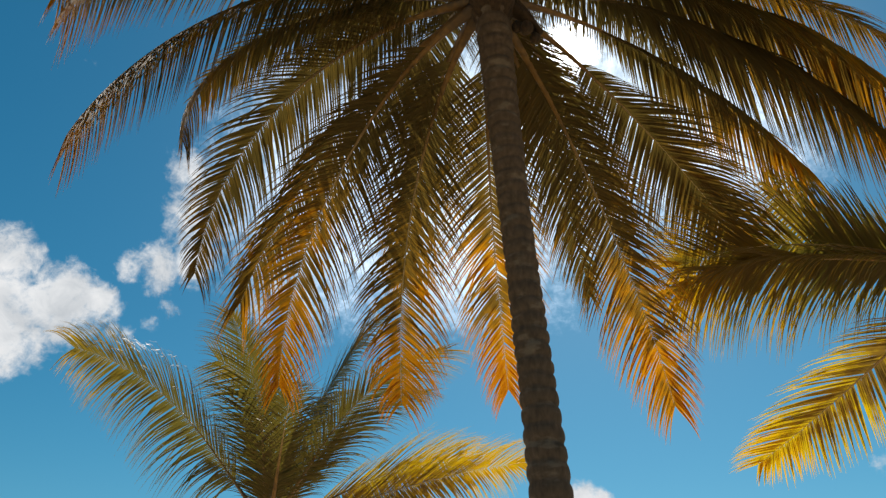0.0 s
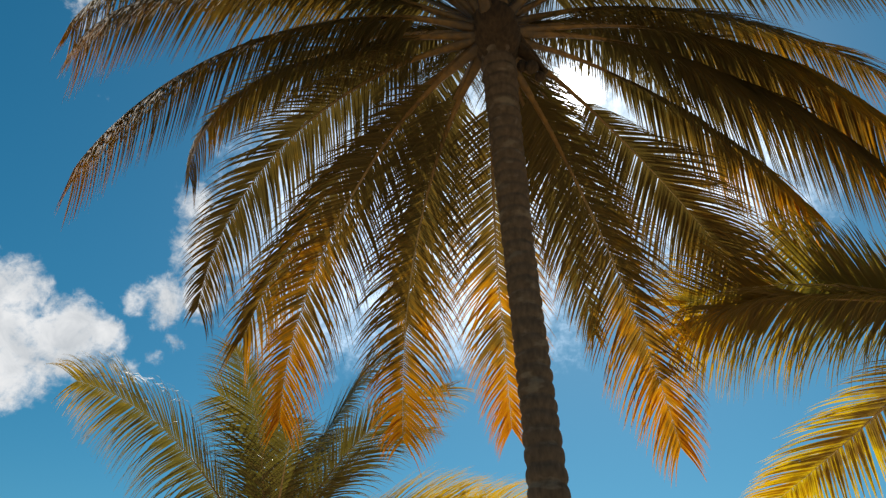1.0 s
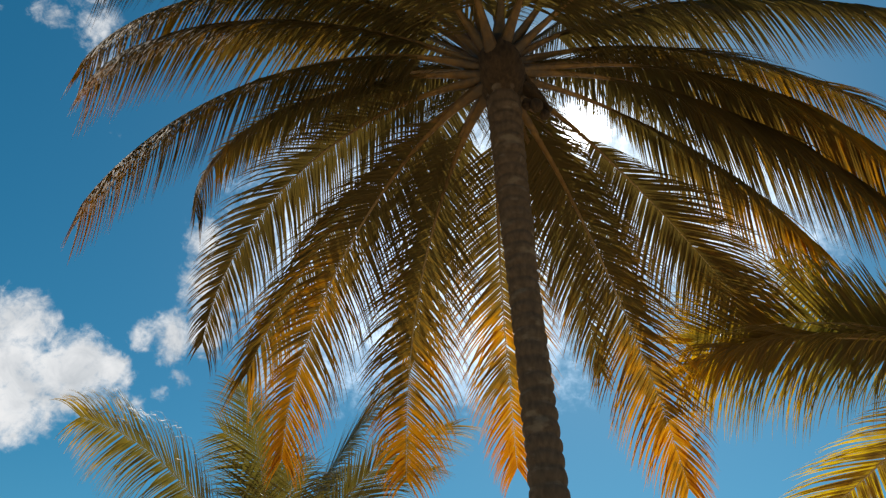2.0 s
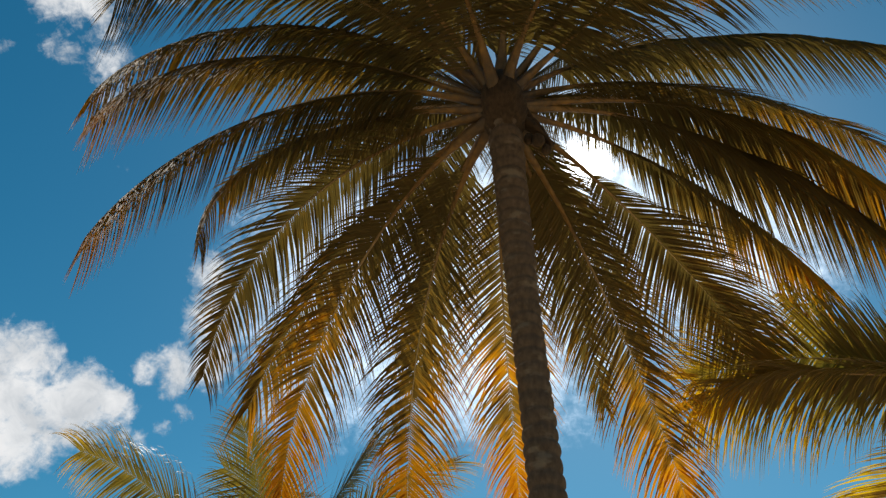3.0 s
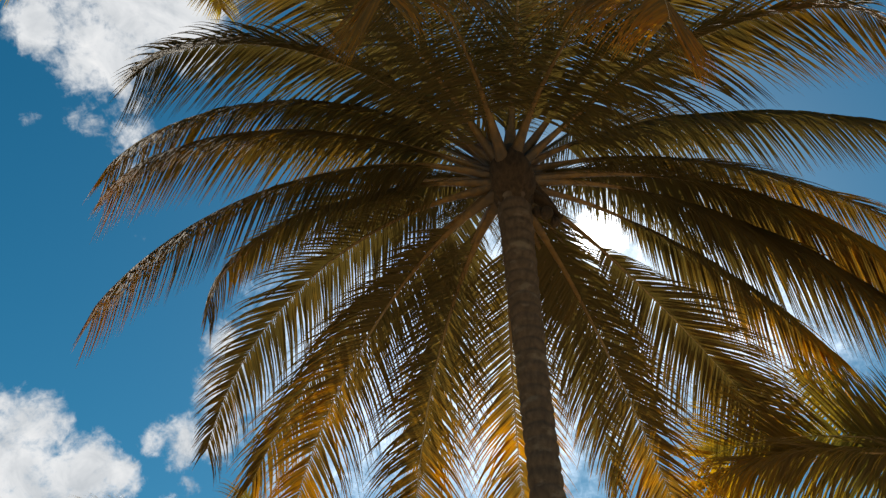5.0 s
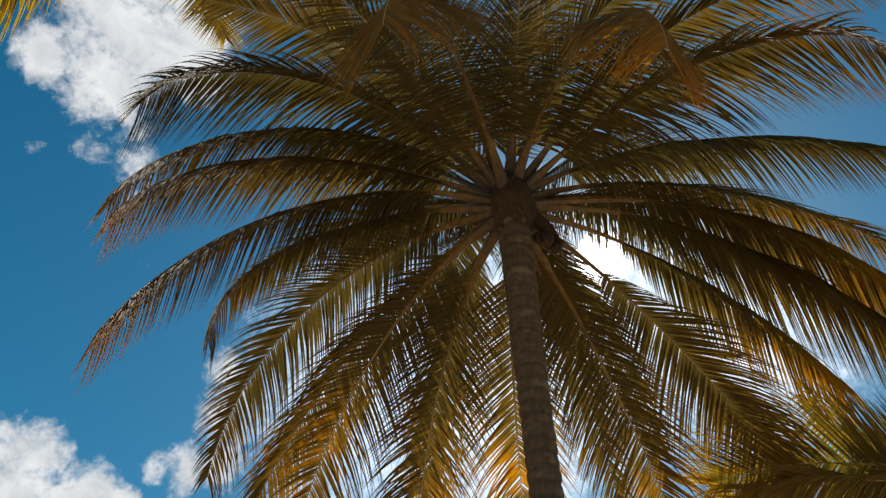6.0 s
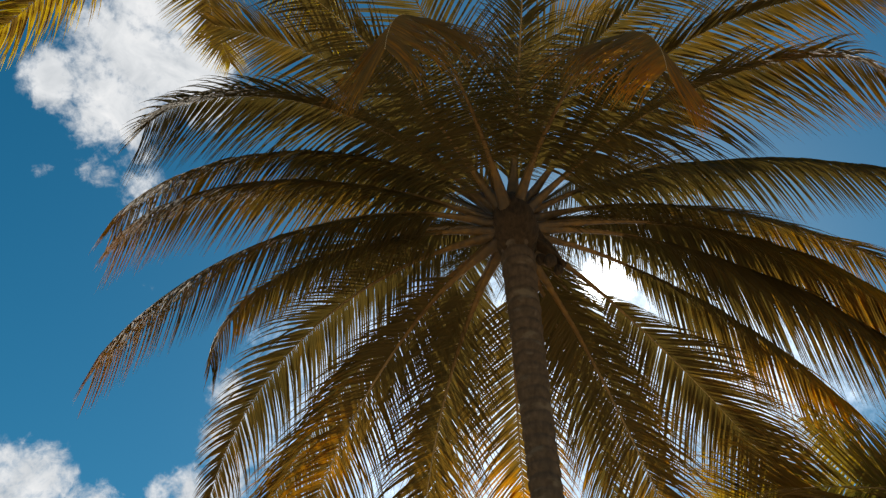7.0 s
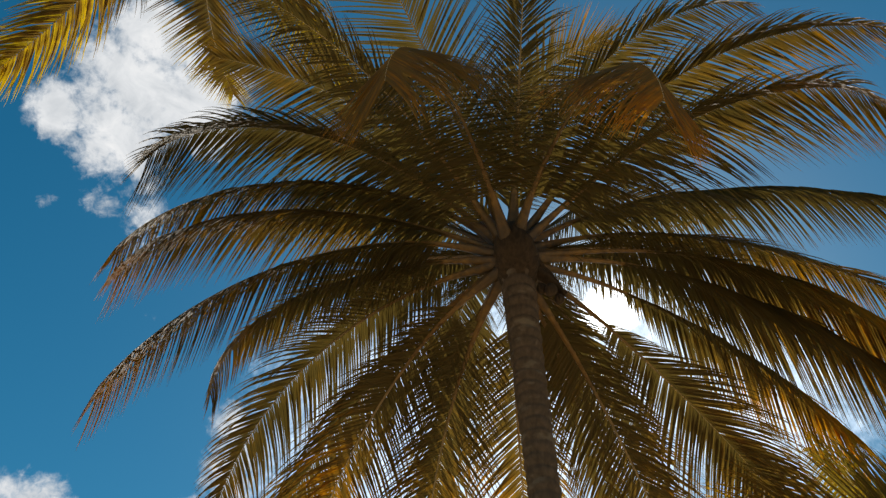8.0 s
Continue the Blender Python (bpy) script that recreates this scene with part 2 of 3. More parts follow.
def frond(palm, hub, az, el, droop, swing, length, twist=0.0, hang=0.7, fold=22.0, age_light=0.3, reach=0.95, bare=0.165, spread=0.0, blade=1.0, mat=None, single=2.0, rust_glow=0.0, pair=(1.0, 1.0), late=1.6, thick=1.0):
    """A pinnate frond: stalk and midrib, with two rows of leaflets.

    az, el: the way it leaves the hub; droop, swing: how far it bends down and sideways, late: how near the tip;
    twist: its roll; hang: how limp the leaflets are; fold, spread: their angle to the midrib, down and out;
    reach, blade: their length and width; bare: the share of the midrib without any; thick: how close they stand;
    age_light, rust_glow: browning of the whole and towards the tip, with sun and shade painted in; pair: length of each
    row; single: past it leaflets are parts."""
    rng = random.Random(f"{az:.1f} {el:.1f} {length:.2f}")
    points = midrib(hub, az, el, droop, swing, length, late)
    radii = []
    for i in range(STEPS + 1):
        s = i / STEPS
        radii.append(0.5 * (0.013 + 0.088 * (1 - s) ** 2.2 + 0.055 * max(0.0, 1 - s / 0.13) ** 1.2) * (1 - 0.72 * s))
    heading = Vector((math.cos(radians(az)), -math.sin(radians(az)), 0))
    v, f = tube(points, radii, 8, 0.62, True, heading)
    stem = mesh_object("frond", v, f, STALK, palm, "", True, {"along": [k // 8 / STEPS for k in range(len(v))]})
    rows = int(122 * thick * min(1.0, length / 4.1))
    all_v, all_f, along, tip, rnd, ages = [], [], [], [], [], []
    phase = rng.random() * 10
    for side in (-1, 1):
        for j in range(rows):
            q = min(max((j + rng.uniform(-0.18, 0.18)) / (rows - 1), 0.0), 1.0)
            s = bare + (0.995 - bare) * q
            if rng.random() < 0.03:
                continue
            i = min(int(s * STEPS), STEPS - 1)
            root = points[i].lerp(points[i + 1], s * STEPS - i)
            t = (points[i + 1] - points[i]).normalized()
            b = (heading - t * heading.dot(t)).normalized()
            up = b.cross(t)
            roll = Matrix.Rotation(radians(twist), 3, t)
            b, up = roll @ b, roll @ up
            clump = noise.noise(Vector((q * 9, phase, side * 3)))
            slit = noise.noise(Vector((q * 55, phase + 9, side * 7)))
            alpha = radians(58 + spread - 20 * q ** 0.75 - 13 * max(0.0, (q - 0.86) / 0.14) + 2.5 * clump + 2.5 * slit + rng.gauss(0, 1.3))
            dip = radians(fold + 10 * noise.noise(Vector((q * 6, phase + 5, side))) + rng.gauss(0, 2.5))
            way = t * math.cos(alpha) + (b * (side * math.cos(dip)) - up * math.sin(dip)) * math.sin(alpha)
            first = 0.72 if bare < 0.18 else 0.15
            shape = first + (1 - first) * min(q / 0.28, 1) if q < 0.28 else 1 - (0.58 if hang < 0.88 else 0.3) * ((q - 0.28) / 0.72) ** 2.0
            ln = reach * pair[side > 0] * shape * rng.uniform(0.88, 1.08) * (0.6 if rng.random() < 0.03 else 1)
            wd = 0.0265 * blade * (0.7 + 0.3 * shape) * rng.uniform(0.85, 1.15)
            lv, lf, lt = leaflet(root, way, up, ln, wd, hang * rng.uniform(0.75, 1.3), 0.10)
            r = rng.random()
            if q > single:
                mesh_object("leaflet", lv, lf, mat or LEAF, stem, "", True,
                            {"along": [q] * len(lv), "tip": lt, "rnd": [r] * len(lv), "age_light": [age_light + rust_glow * q] * len(lv)})
                continue
            o = len(all_v)
            all_v += lv
            all_f += [tuple(o + k for k in face) for face in lf]
            along += [q] * len(lv)
            tip += lt
            rnd += [r] * len(lv)
            ages += [age_light + rust_glow * q] * len(lv)
    if all_v:
        leaves = mesh_object("foliage", all_v, all_f, mat or LEAF, stem, "", True, {"along": along, "tip": tip, "rnd": rnd, "age_light": ages})
        tagged(leaves, kind="stuff")
    return stem


def trunk(palm, centre, radius, top, seed, sides=40):
    """A ringed palm trunk from the ground to the crown; every leaf scar is a worn, uneven ledge."""
    verts, faces = [], []
    sub, count = 6, 200
    z = -0.15
    levels = []
    for k in range(count + 2):
        pitch = float(np.interp(z, [0, 3.8, 5.4, 7], [0.15, 0.14, 0.105, 0.085])) * (1 + 0.35 * noise.noise(Vector((k * 0.37, seed, 0))))
        for j in range(sub):
            levels.append((z + pitch * j / sub, j / sub, k))
        z += pitch
        if z > top:
            break
    for z, u, k in levels:
        c = Vector(centre(max(z, 0.0)))
        c.z = z
        ledge = 0.010 * math.sin(math.pi * (0.12 + 0.88 * u) ** 1.5) - 0.014 * math.exp(-((u - 0.08) / 0.10) ** 2)
        for a in range(sides):
            ang = 2 * math.pi * a / sides
            dx, dy = math.cos(ang), math.sin(ang)
            wear = noise.noise(Vector((dx * 2.2, dy * 2.2, k * 1.7 + seed)))
            fine = noise.noise(Vector((dx * 9, dy * 9, z * 22 + seed)))
            wave = 0.018 * noise.noise(Vector((dx * 1.3, dy * 1.3, k * 0.5 + seed)))
            r = radius(max(z, 0.0)) + ledge * (1 + 0.6 * wear) + 0.0015 * fine + 0.004 * wear
            verts.append((c.x + dx * r, c.y + dy * r, c.z + wave))
    n = len(levels)
    for i in range(n - 1):
        for a in range(sides):
            a2 = (a + 1) % sides
            faces.append((i * sides + a, i * sides + a2, (i + 1) * sides + a2, (i + 1) * sides + a))
    faces.append(tuple((n - 1) * sides + k for k in range(sides)))
    return mesh_object("trunk", verts, faces, BARK, palm, "grey-brown ringed trunk with lichen patches", True)


def crown_sheath(palm, hub, r, seed, axis=None):
    """The fibrous heart that the stalks grow from."""
    hub = Vector(hub)
    verts, faces, sides, rings = [], [], 24, 14
    for i in range(rings + 1):
        u = i / rings
        rad = r * float(np.interp(u, [0, 0.25, 0.5, 0.7, 1.0], [0.60, 1.0, 1.12, 1.0, 0.4]))
        for a in range(sides):
            ang = 2 * math.pi * a / sides
            k = 1 + 0.14 * noise.noise(Vector((math.cos(ang) * 2.5, math.sin(ang) * 2.5, u * 4 + seed)))
            z = -0.36 + 0.54 * u
            c = Vector(axis(hub.z + z)) if axis else hub + Vector((0, 0, z))
            verts.append(c + Vector((math.cos(ang) * rad * k, math.sin(ang) * rad * k, 0)))
    for i in range(rings):
        for a in range(sides):
            a2 = (a + 1) % sides
            faces.append((i * sides + a, i * sides + a2, (i + 1) * sides + a2, (i + 1) * sides + a))
    faces.append(tuple(rings * sides + k for k in range(sides)))
    return mesh_object("crown_sheath", verts, faces, FIBRE, palm, "dark brown fibrous sheath", True)


def palm_tree(label, base):
    root = new("palm_tree")
    root.location = base
    return tagged(root, label, "palm tree", "coconut palms")


def set_base(root):
    """Parts were modelled in world places: hold them there under the base."""
    bpy.context.view_layer.update()
    inv = root.matrix_world.inverted()
    for ob in root.children:
        ob.matrix_parent_inverse = inv


# ---- ground ----
gv, gf = [(0.0, 0.0, 0.0)], []
radii = [2, 4, 7, 11, 16, 24, 40, 80, 200, 600, 1800, 4500]
for r in radii:
    for k in range(48):
        a = 2 * math.pi * k / 48
        bump = 0.0 if r > 100 else 0.06 * noise.noise(Vector((r * math.cos(a) * 0.4, r * math.sin(a) * 0.4, 2)))
        gv.append((r * math.cos(a), r * math.sin(a), bump))
for k in range(48):
    gf.append((0, 1 + k, 1 + (k + 1) % 48))
    for i in range(len(radii) - 1):
        gf.append((1 + i * 48 + k, 1 + (i + 1) * 48 + k, 1 + (i + 1) * 48 + (k + 1) % 48, 1 + i * 48 + (k + 1) % 48))
ground = mesh_object("ground", gv, gf, GROUND, None, "pale beach sand with sparse patches of grass", True)
tagged(ground, category="ground", kind="structure")

# ---- the tall palm ----
HUB = (0.40, 4.72, 7.41)


def lean(z):
    """The main trunk leans forward and straightens towards its crown."""
    u = z / 7.3
    return (0.892 + 0.297 * u - 1.152 * u ** 2 + 0.401 * u ** 3, 6.288 - 0.606 * u + 1.036 * u ** 2 - 1.968 * u ** 3, z)


def girth(z):
    return float(np.interp(z, [0, 0.4, 3.2, 4.5, 5.3, 6.2, 7.0, 7.4], [0.26, 0.215, 0.163, 0.140, 0.132, 0.140, 0.152, 0.152]))


palm = palm_tree("tall coconut palm with a leaning ringed trunk and drooping fronds", lean(0))
trunk(palm, lean, girth, 7.32, 3.0)
crown_sheath(palm, HUB, 0.20, 1.0, lean)
frond(palm, HUB, 35.2, -26.2, 45.8, 4.4, 4.52, late=1.48, hang=0.7, fold=18, age_light=0.16, single=0.55, bare=0.14, reach=1.02, spread=4, rust_glow=0.40, thick=1.3)
frond(palm, HUB, 48.5, -1.6, 46.5, 11.1, 3.98, late=1.21, hang=0.6, fold=14, age_light=0.08, bare=0.3, reach=1.12, spread=4, rust_glow=0.18, thick=1.4)
frond(palm, HUB, 58.4, 13.7, 49.6, 4.9, 4.26, late=1.43, hang=1.2, fold=50, age_light=0.28, bare=0.31, reach=1.0, thick=1.2)
frond(palm, HUB, 70.9, 19.1, 64.4, 3.1, 4.53, late=1.39, hang=1.2, fold=54, age_light=-0.08, bare=0.25, reach=1.25, thick=1.6)
frond(palm, HUB, 75.0, 40.0, 82.1, 11.4, 4.65, late=1.19, hang=0.85, fold=25, age_light=0.28, bare=0.2, reach=1.25, pair=(0.85, 1.0), rust_glow=0.1, thick=1.5, twist=28)
frond(palm, HUB, 83.1, 51.0, 83.6, 17.1, 4.54, late=1.22, hang=1.2, fold=54, age_light=-0.12, bare=0.16, reach=1.0, thick=1.4)
frond(palm, HUB, 160.4, 39.0, 136.4, -9.1, 3.45, late=1.02, hang=0.85, fold=34, age_light=0.02, bare=0.14, reach=1.3, spread=20, blade=0.85, rust_glow=0.4, thick=1.6)
frond(palm, HUB, 199.2, 25.5, 121.8, 0.3, 3.62, late=1.21, hang=0.85, fold=34, age_light=-0.1, bare=0.14, reach=1.3, spread=20, blade=0.85, rust_glow=0.3, thick=1.6)
frond(palm, HUB, 114.7, 44.2, 124.3, 9.8, 4.12, late=1.75, hang=0.9, fold=40, age_light=0.05, bare=0.14, reach=1.15, rust_glow=0.2, thick=1.4)
frond(palm, HUB, 123.1, 56.5, 117.2, -9.7, 4.54, late=1.63, hang=0.8, fold=35, age_light=0.12, bare=0.14, reach=1.0, rust_glow=0.16, thick=1.3)
frond(palm, HUB, 137.9, 76.9, 136.6, -26.0, 4.28, late=1.80, hang=0.8, fold=35, age_light=0.0, bare=0.14, reach=0.95, rust_glow=0.12)
frond(palm, HUB, 146.1, 101.0, 93.2, -47.7, 4.30, late=1.93, hang=0.2, fold=4, age_light=0.1, reach=1.1)
frond(palm, HUB, 213.0, 53.1, 58.0, -3.3, 4.41, late=1.60, hang=0.4, fold=10, age_light=-0.25, reach=1.05, spread=10)
frond(palm, HUB, 252.6, 62.6, 80.1, -3.4, 4.24, late=1.56, hang=0.5, fold=16, age_light=-0.05, reach=1.0, spread=6, thick=1.3)
frond(palm, HUB, 254.7, 49.1, 130.4, -3.5, 4.37, late=1.68, hang=0.9, fold=36, age_light=-0.3, bare=0.15, reach=1.1, thick=1.5)
frond(palm, HUB, 267.1, 52.3, 131.3, -8.4, 4.61, late=1.22, hang=1.2, fold=56, age_light=0.16, bare=0.14, reach=0.95, rust_glow=0.2, thick=1.3)
frond(palm, HUB, 269.9, 27.9, 103.6, -13.7, 4.15, late=1.77, hang=1.2, fold=54, age_light=0.18, bare=0.14, reach=1.0, rust_glow=0.2, thick=1.4)
frond(palm, HUB, 270.2, 19.5, 94.9, -3.5, 4.20, late=0.95, hang=1.2, fold=56, age_light=0.16, bare=0.15, reach=0.82, rust_glow=0.25, thick=1.4)
frond(palm, HUB, 283.0, 5.5, 106.4, -24.0, 3.49, late=1.94, hang=1.2, fold=50, age_light=0.14, bare=0.16, reach=0.62, rust_glow=0.1, thick=1.3)
frond(palm, HUB, 295.8, -0.3, 93.6, 19.5, 4.23, late=1.64, hang=0.7, fold=20, age_light=-0.04, bare=0.16, reach=0.92, spread=6, rust_glow=0.08, thick=1.2)
frond(palm, HUB, 316.0, -5.4, 57.9, -1.7, 4.26, late=1.57, hang=0.9, fold=26, age_light=0.10, bare=0.2, reach=0.9, rust_glow=0.12)
frond(palm, HUB, 311.7, -16.7, 79.2, -3.1, 4.36, late=1.09, hang=0.7, fold=18, age_light=0.16, single=0.55, bare=0.15, reach=0.95, spread=6, rust_glow=0.44, thick=1.2)
frond(palm, HUB, 336.1, -16.4, 98.5, 14.6, 4.36, late=1.16, hang=0.7, fold=18, age_light=0.14, single=0.55, bare=0.15, reach=0.95, spread=6, rust_glow=0.44, thick=1.2)
frond(palm, HUB, 343.4, 15.2, 70.9, 15.6, 4.28, late=1.64, hang=0.9, fold=24, age_light=0.16, bare=0.2, reach=1.0, rust_glow=0.1)
frond(palm, HUB, 2.3, -14.9, 62.0, 13.8, 4.41, late=1.59, hang=0.7, fold=18, age_light=0.26, bare=0.16, reach=0.95, spread=6, rust_glow=0.42, thick=1.2)
frond(palm, HUB, 76.3, 21.3, 77.0, 0.3, 4.62, late=1.77, hang=1.2, fold=50, age_light=0.26, bare=0.3, reach=1.35, thick=1.6, rust_glow=0.15)
for az, el, droop in ((60, 64, 65), (330, 76, 55)):
    frond(palm, HUB, az, el, droop, 6, 4.3, hang=0.6, fold=15, age_light=0.08, bare=0.1)
for az, el, droop in ((21, 0, 62), (29, 16, 68), (300, 32, 60), (66, 36, 60), (318, 46, 62), (344, 44, 60), (288, 52, 65), (14, 46, 60), (46, 48, 65), (176, 60, 70), (228, 44, 66)):
    frond(palm, HUB, az, el, droop, 5, 3.9, hang=0.8, fold=24, age_light=-0.06, bare=0.07, reach=0.8)


def stub(palm, base, end, seed):
    """A dead stalk broken off near the crown, with a ragged end and torn fibre hanging from it."""
    base, end = Vector(base), Vector(end)
    pts = [base.lerp(end, i / 8) + Vector((0, 0, 0.03 * math.sin(i * 0.4))) for i in range(9)]
    v, f = tube(pts, [0.075 - 0.004 * i for i in range(9)], 10, 0.55)
    v = [p + Vector((noise.noise(p * 9 + Vector((seed, 0, 0))), noise.noise(p * 9 + Vector((0, seed, 0))), noise.noise(p * 9))) * 0.02 for p in v]
    return mesh_object("dead_stalk", v, f, FIBRE, palm, "broken brown dead leaf stalk", True)


def coconut(palm, place, size, seed):
    bm = bmesh.new()
    bmesh.ops.create_icosphere(bm, subdivisions=3, radius=size)
    for p in bm.verts:
        a = math.atan2(p.co.y, p.co.x)
        p.co *= 1 + 0.05 * math.cos(3 * a) + 0.03 * noise.noise(p.co * 14 + Vector((seed, 0, 0)))
        p.co.z *= 1.22
    me = bpy.data.meshes.new("coconut")
    bm.to_mesh(me)
    bm.free()
    me.materials.append(HUSK)
    me.polygons.foreach_set("use_smooth", [True] * len(me.polygons))
    ob = new("coconut", me)
    ob.parent, ob.location = palm, place
    return tagged(ob, "small brown coconut hanging under the crown")


hub = Vector(HUB)
stub(palm, hub + Vector((0.12, 0.06, -0.12)), hub + Vector((0.50, 0.20, -0.40)), 2.0)
stub(palm, hub + Vector((0.14, 0.00, -0.05)), hub + Vector((0.46, 0.26, -0.26)), 6.0)
coconut(palm, hub + Vector((0.36, 0.12, -0.42)), 0.060, 1.0)
coconut(palm, hub + Vector((0.28, 0.16, -0.36)), 0.052, 4.0)
coconut(palm, hub + Vector((0.44, 0.20, -0.46)), 0.048, 7.0)
set_base(palm)

# ---- the lower palm beyond ----
HUB_B = (-2.30, 10.52, 3.84)
palm_b = palm_tree("lower coconut palm with green arching fronds", (HUB_B[0] + 0.3, HUB_B[1] + 0.3, 0))
trunk(palm_b, lambda z: (HUB_B[0] + 0.3 - 0.3 * z / HUB_B[2], HUB_B[1] + 0.3 - 0.3 * z / HUB_B[2], z), lambda z: 0.2 - 0.012 * z, HUB_B[2] - 0.2, 8.0, sides=20)
crown_sheath(palm_b, HUB_B, 0.2, 4.0)
frond(palm_b, HUB_B, 270.7, 55.4, 40.2, 2.6, 4.20, hang=0.7, fold=14, age_light=0.2, mat=LEAF_GREEN, twist=40, spread=14, thick=1.2, reach=1.3, blade=1.0, single=0.55, rust_glow=0.1)
frond(palm_b, HUB_B, 256.2, 98.0, 81.7, 5.0, 2.70, late=1.8, hang=0.3, fold=4, age_light=0.1, mat=LEAF_GREEN, spread=10, reach=1.1, blade=1.0, twist=60)
frond(palm_b, HUB_B, 78.7, 80.4, 31.4, -2.4, 3.60, hang=0.3, fold=5, age_light=0.16, mat=LEAF_GREEN, spread=14, thick=1.2, reach=1.35, blade=1.0, single=0.55)
frond(palm_b, HUB_B, 44.2, 33.4, 23.7, 3.0, 4.20, hang=0.3, fold=5, age_light=0.78, mat=LEAF_GOLD, twist=-35, reach=1.3, blade=1.1)
frond(palm_b, HUB_B, 57.1, 23.9, 9.5, -1.5, 4.60, hang=0.3, fold=5, age_light=0.78, mat=LEAF_GOLD, twist=-35, reach=1.3, blade=1.1)
for az, el, droop, length in ((165, 50, 60, 2.6), (190, 72, 60, 3.0), (20, 76, 50, 3.2), (330, 70, 55, 3.0), (95, 66, 60, 2.8)):
    frond(palm_b, HUB_B, az, el, droop, 0, length, hang=0.4, fold=10, age_light=0.0, bare=0.08, mat=LEAF_GREEN, reach=0.95)
frond(palm_b, HUB_B, 120, 60, 60, 0, 3.4, hang=0.5, fold=10, age_light=0.3, mat=LEAF_GREEN, reach=1.1)
set_base(palm_b)

# ---- the palm beside ----
HUB_C = (4.79, 5.82, 5.07)
palm_c = palm_tree("coconut palm with broad yellowing fronds", (HUB_C[0] + 0.4, HUB_C[1] - 0.3, 0))
trunk(palm_c, lambda z: (HUB_C[0] + 0.4 - 0.4 * z / HUB_C[2], HUB_C[1] - 0.3 + 0.3 * z / HUB_C[2], z), lambda z: 0.21 - 0.012 * z, HUB_C[2] - 0.2, 12.0, sides=20)
crown_sheath(palm_c, HUB_C, 0.2, 7.0)
frond(palm_c, HUB_C, 300.3, 33.6, 43.3, 1.5, 2.70, hang=0.5, fold=6, age_light=0.40, mat=LEAF_GREEN, twist=32, spread=8, reach=1.2, blade=1.0, thick=1.6, single=0.55, rust_glow=0.2)
frond(palm_c, HUB_C, 323.5, 37.3, -35.8, 6.3, 2.60, hang=0.3, fold=8, age_light=0.66, spread=12, thick=1.3, mat=LEAF_GOLD, twist=40, reach=0.9, blade=1.2)
frond(palm_c, HUB_C, 306, 28, 34, 14, 2.85, hang=0.9, fold=26, age_light=0.48, mat=LEAF_GREEN, twist=20, reach=1.15, blade=1.0, thick=1.5)
frond(palm_c, HUB_C, 343.0, -15.5, -4.7, -1.9, 3.40, hang=0.3, fold=10, age_light=0.72, twist=20, reach=0.95, mat=LEAF_GOLD, blade=1.3, single=0.55)
set_base(palm_c)

# ---- the palm overhead ----
HUB_D = (-2.50, 1.33, 9.58)
palm_d = palm_tree("tall coconut palm with sunlit yellow fronds", (HUB_D[0] - 0.5, HUB_D[1] - 0.6, 0))
trunk(palm_d, lambda z: (HUB_D[0] - 0.5 + 0.5 * z / HUB_D[2], HUB_D[1] - 0.6 + 0.6 * z / HUB_D[2], z), lambda z: 0.22 - 0.008 * z, HUB_D[2] - 0.2, 15.0, sides=20)
crown_sheath(palm_d, HUB_D, 0.2, 9.0)
frond(palm_d, HUB_D, 314.0, 32.5, 81.0, -17.0, 4.50, hang=0.9, fold=30, age_light=0.42, mat=LEAF_GOLD, blade=1.2, single=0.55)
frond(palm_d, HUB_D, 336.0, 30.5, 10.0, 26.5, 4.35, hang=0.5, fold=12, age_light=0.36, mat=LEAF_GOLD, blade=1.2, single=0.55)
frond(palm_d, HUB_D, 1.9, 42.4, 31.8, 21.5, 4.40, hang=0.8, fold=25, age_light=0.42, mat=LEAF_GOLD, blade=1.2)
set_base(palm_d)

# ---- clouds, far off ----
FAR = 1500.0


def cloud(label, az, el, width, height, lobes, thick=0.0, mat=CLOUD, firm=1.9):
    """A cumulus far away; az, el, width, height in degrees. lobes: (x, y, r) puffs, as shares of the half width. thick: denser or thinner than usual; firm: how sharply it ends."""
    c = compass(az, el) * FAR
    right = Vector((math.cos(radians(az)), -math.sin(radians(az)), 0))
    up = right.cross(c.normalized())
    hw, hh = FAR * math.tan(radians(width / 2)), FAR * math.tan(radians(height / 2))
    nx = 64
    ny = max(16, int(nx * hh / hw))
    verts, dens, faces = [], [], []
    for i in range(nx + 1):
        for j in range(ny + 1):
            x, v = 2 * i / nx - 1, 2 * j / ny - 1
            y = v * hh / hw
            d = firm * max(0.8 - ((x - a) ** 2 + (y - b) ** 2) / (r * r) for a, b, r in lobes) + thick
            edge = min(1 - abs(x), 1 - abs(v)) / 0.22
            d = max(min(d, 2.4 * edge - 1.3), -1.3)
            verts.append(Vector((x * hw, y * hw, -0.04 * hw * max(d, 0.0))))
            dens.append(d)
    for i in range(nx):
        for j in range(ny):
            k = i * (ny + 1) + j
            faces.append((k, k + ny + 1, k + ny + 2, k + 1))
    ob = mesh_object("cloud", verts, faces, mat, None, label, True, {"puff": dens})
    ob.matrix_world = Matrix.Translation(c) @ Matrix((right, up, c.normalized())).transposed().to_4x4()
    return tagged(ob, category="cloud", group="clouds")


cloud("broad white cumulus cloud in blue sky", -31.4, 24.3, 19, 14, [(0.2, 0.05, 0.36), (-0.3, 0.05, 0.5), (0.42, 0.12, 0.2), (-0.2, 0.25, 0.3), (-0.05, -0.25, 0.34)], 0.1)
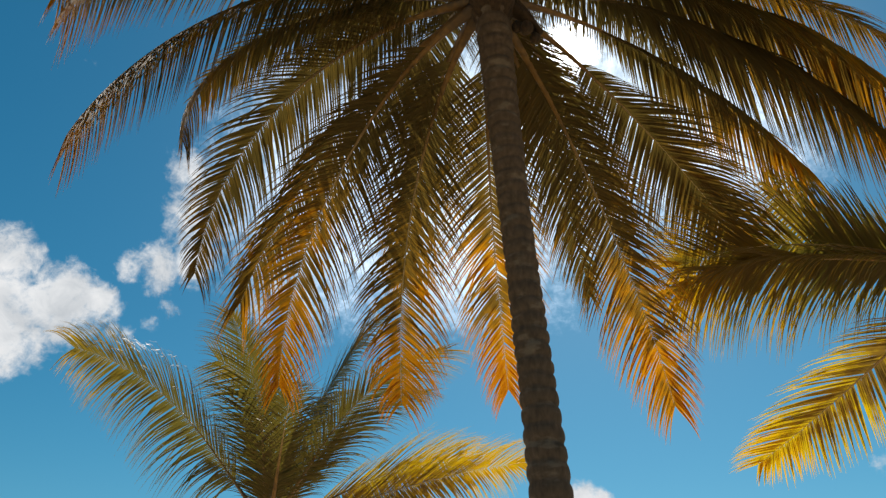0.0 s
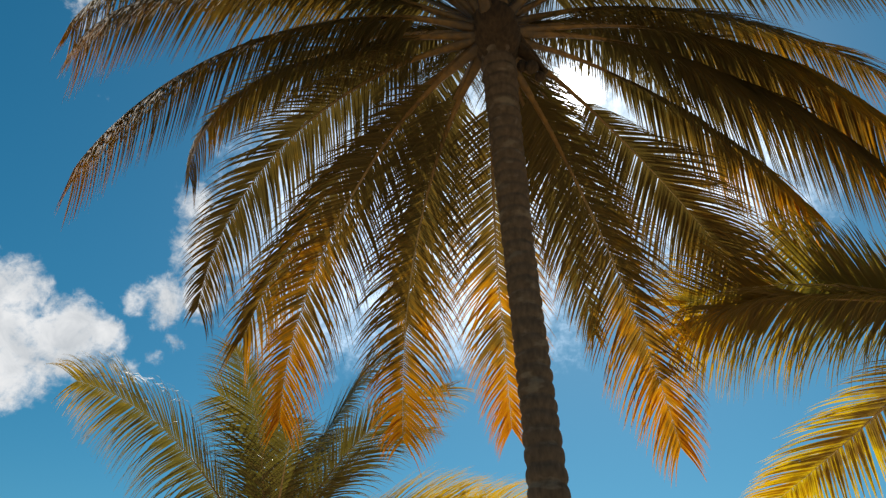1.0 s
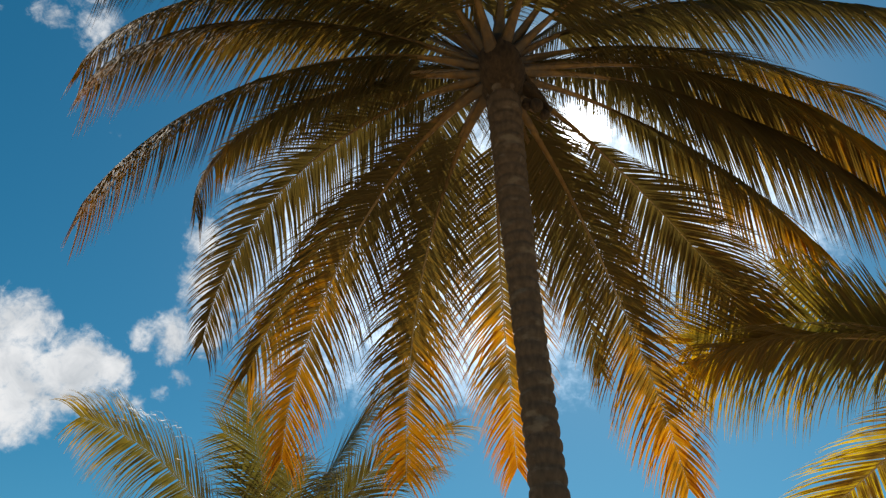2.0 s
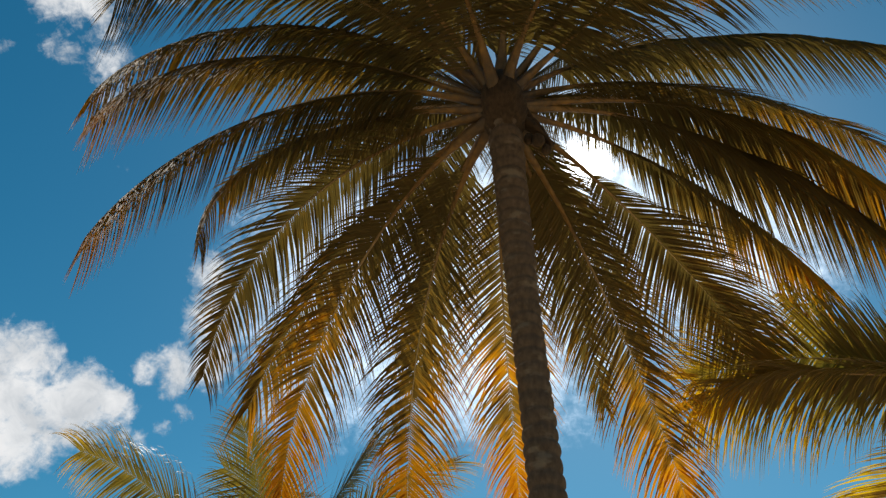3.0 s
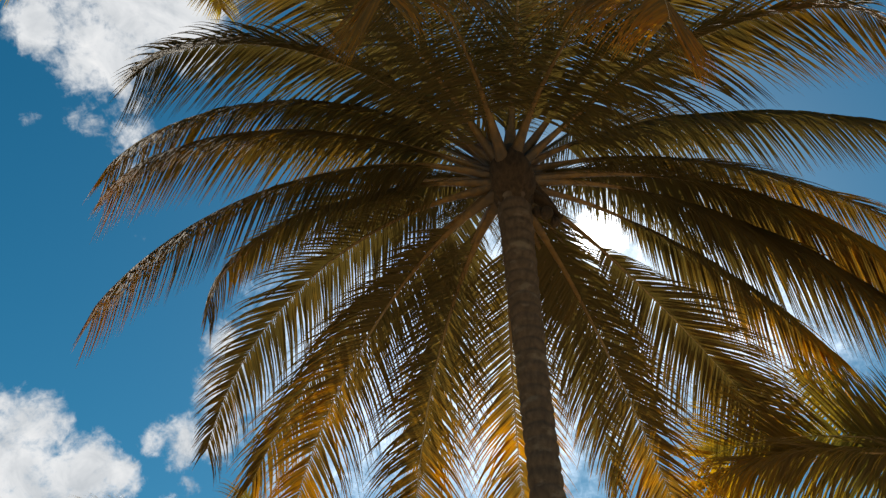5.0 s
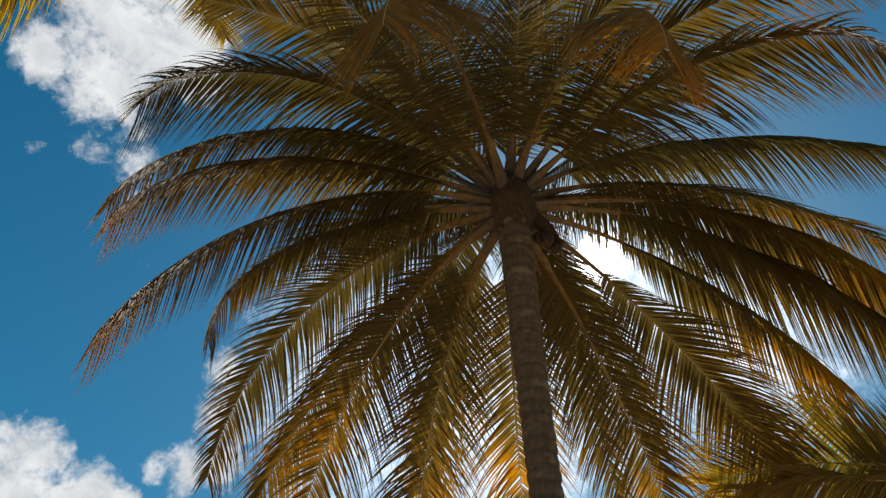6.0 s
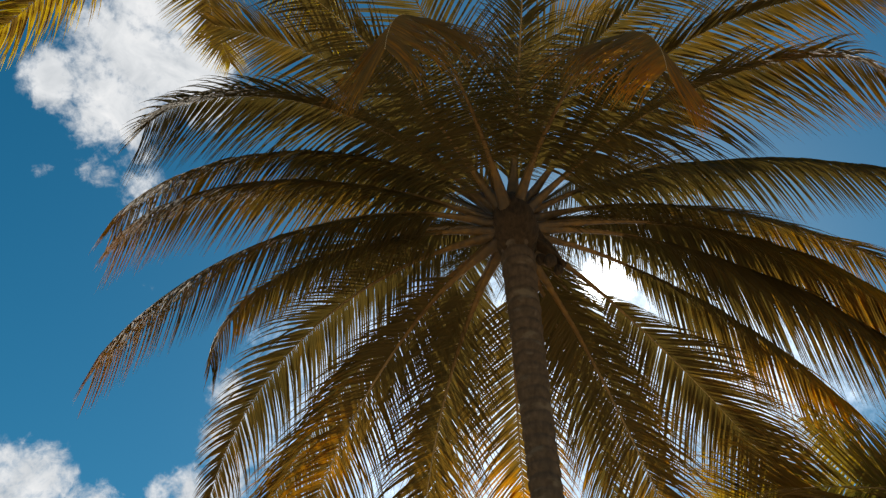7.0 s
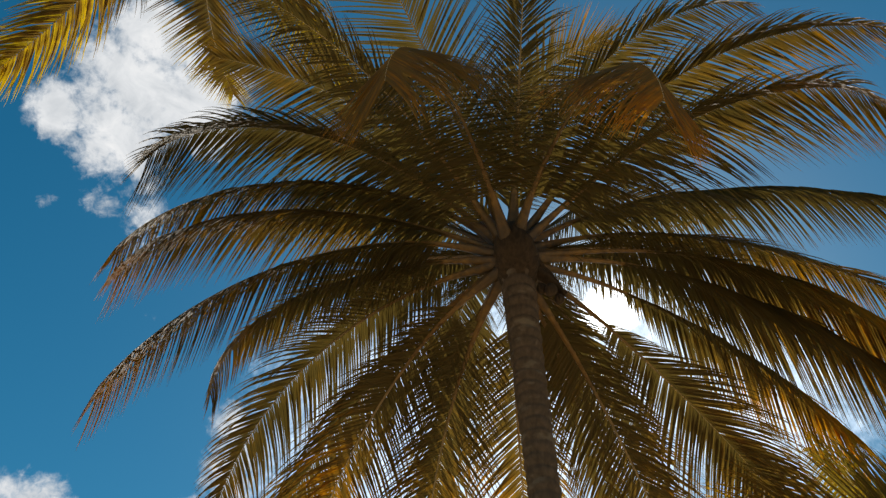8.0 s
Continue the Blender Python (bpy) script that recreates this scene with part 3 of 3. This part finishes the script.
cloud("tall ragged white cloud behind the fronds", -24.1, 32.3, 11, 15, [(0.22, 0.62, 0.32), (0.42, 0.3, 0.44), (0.36, -0.05, 0.42), (0.16, -0.64, 0.4), (-0.2, -0.76, 0.24), (0.5, -0.5, 0.42)], 0.15, firm=1.2)
cloud("small wispy white cloud", -24.0, 24.0, 6.5, 5, [(0.3, 0.2, 0.26), (-0.1, -0.16, 0.3), (-0.42, -0.1, 0.24)], -0.1, firm=0.9)
cloud("small wispy white cloud", -21.9, 25.7, 4, 3.4, [(0.0, 0.0, 0.5)], -0.3, firm=0.9)
cloud("small white cloud low behind the fronds", -15.4, 27.0, 8, 8, [(0.0, 0.0, 0.55), (0.2, 0.4, 0.4)], -0.2, firm=0.9)
cloud("large bright cumulus cloud with grey hollows", -45.8, 53.2, 21, 17, [(0.0, 0.1, 0.48), (0.35, 0.25, 0.46), (-0.24, -0.3, 0.24), (0.12, -0.2, 0.38), (-0.05, 0.45, 0.4)], 0.2)
cloud("ragged white cloud below the large one", -39.2, 46.6, 11, 9, [(0.2, 0.05, 0.34), (-0.28, 0.0, 0.3), (0.4, -0.25, 0.24), (-0.05, 0.4, 0.3)], 0.05, firm=0.9)
cloud("thin bright cloud veil behind the palm crown", 6.0, 39.5, 62, 32, [(0.1, 0.06, 0.46), (-0.35, -0.06, 0.42), (0.42, 0.0, 0.32), (-0.1, -0.12, 0.4)], 0.12, VEIL, 0.8)
# No cloud here: an added glowing sheet standing in for the sun's glare.
cloud("white glare around the sun", SUN_AZ, SUN_EL, 18, 15, [(0.0, 0.0, 0.36)], 0.0, SUN_GLARE, 1.1)
cloud("thin hazy cloud beyond the drooping fronds", 25.5, 37.0, 18, 11, [(0.0, 0.0, 0.5), (0.4, 0.1, 0.36)], -0.2, VEIL, 0.7)
cloud("tiny faint wisp of cloud", -32.4, 40.9, 2.6, 1.6, [(0.1, 0.05, 0.4), (-0.3, -0.1, 0.3)], -0.45, firm=0.9)
cloud("small white cloud low beside the yellow fronds", 30.2, 14.3, 4, 3.4, [(0.0, 0.0, 0.6)], -0.2, firm=0.9)
cloud("small faint cloud tuft", -45.9, 44.8, 4.5, 4.5, [(0.0, 0.0, 0.5)], -0.4, firm=0.9)
cloud("small rounded white cloud low beyond the trunk", 10.4, 14.0, 7, 6, [(-0.1, -0.15, 0.5), (0.25, -0.2, 0.4)], 0.25)

# ---- the sun's disc ----
sm, sn, sl, sb = material("sun_surface")
sn.remove(sb)
glow = sn.new("ShaderNodeEmission")
glow.inputs["Color"].default_value, glow.inputs["Strength"].default_value = (1.0, 0.95, 0.85, 1), 60.0
sl.new(glow.outputs["Emission"], sn["Material Output"].inputs["Surface"])
disc = bmesh.new()
bmesh.ops.create_icosphere(disc, subdivisions=3, radius=3000 * math.tan(radians(0.27)))
sun_mesh = bpy.data.meshes.new("sun")
disc.to_mesh(sun_mesh)
disc.free()
sun_mesh.materials.append(sm)
sun_ball = new("sun", sun_mesh)
sun_ball.location = compass(SUN_AZ, SUN_EL) * 3000
tagged(sun_ball, "dazzling white sun shining through the palm crown", "sun", kind="structure")
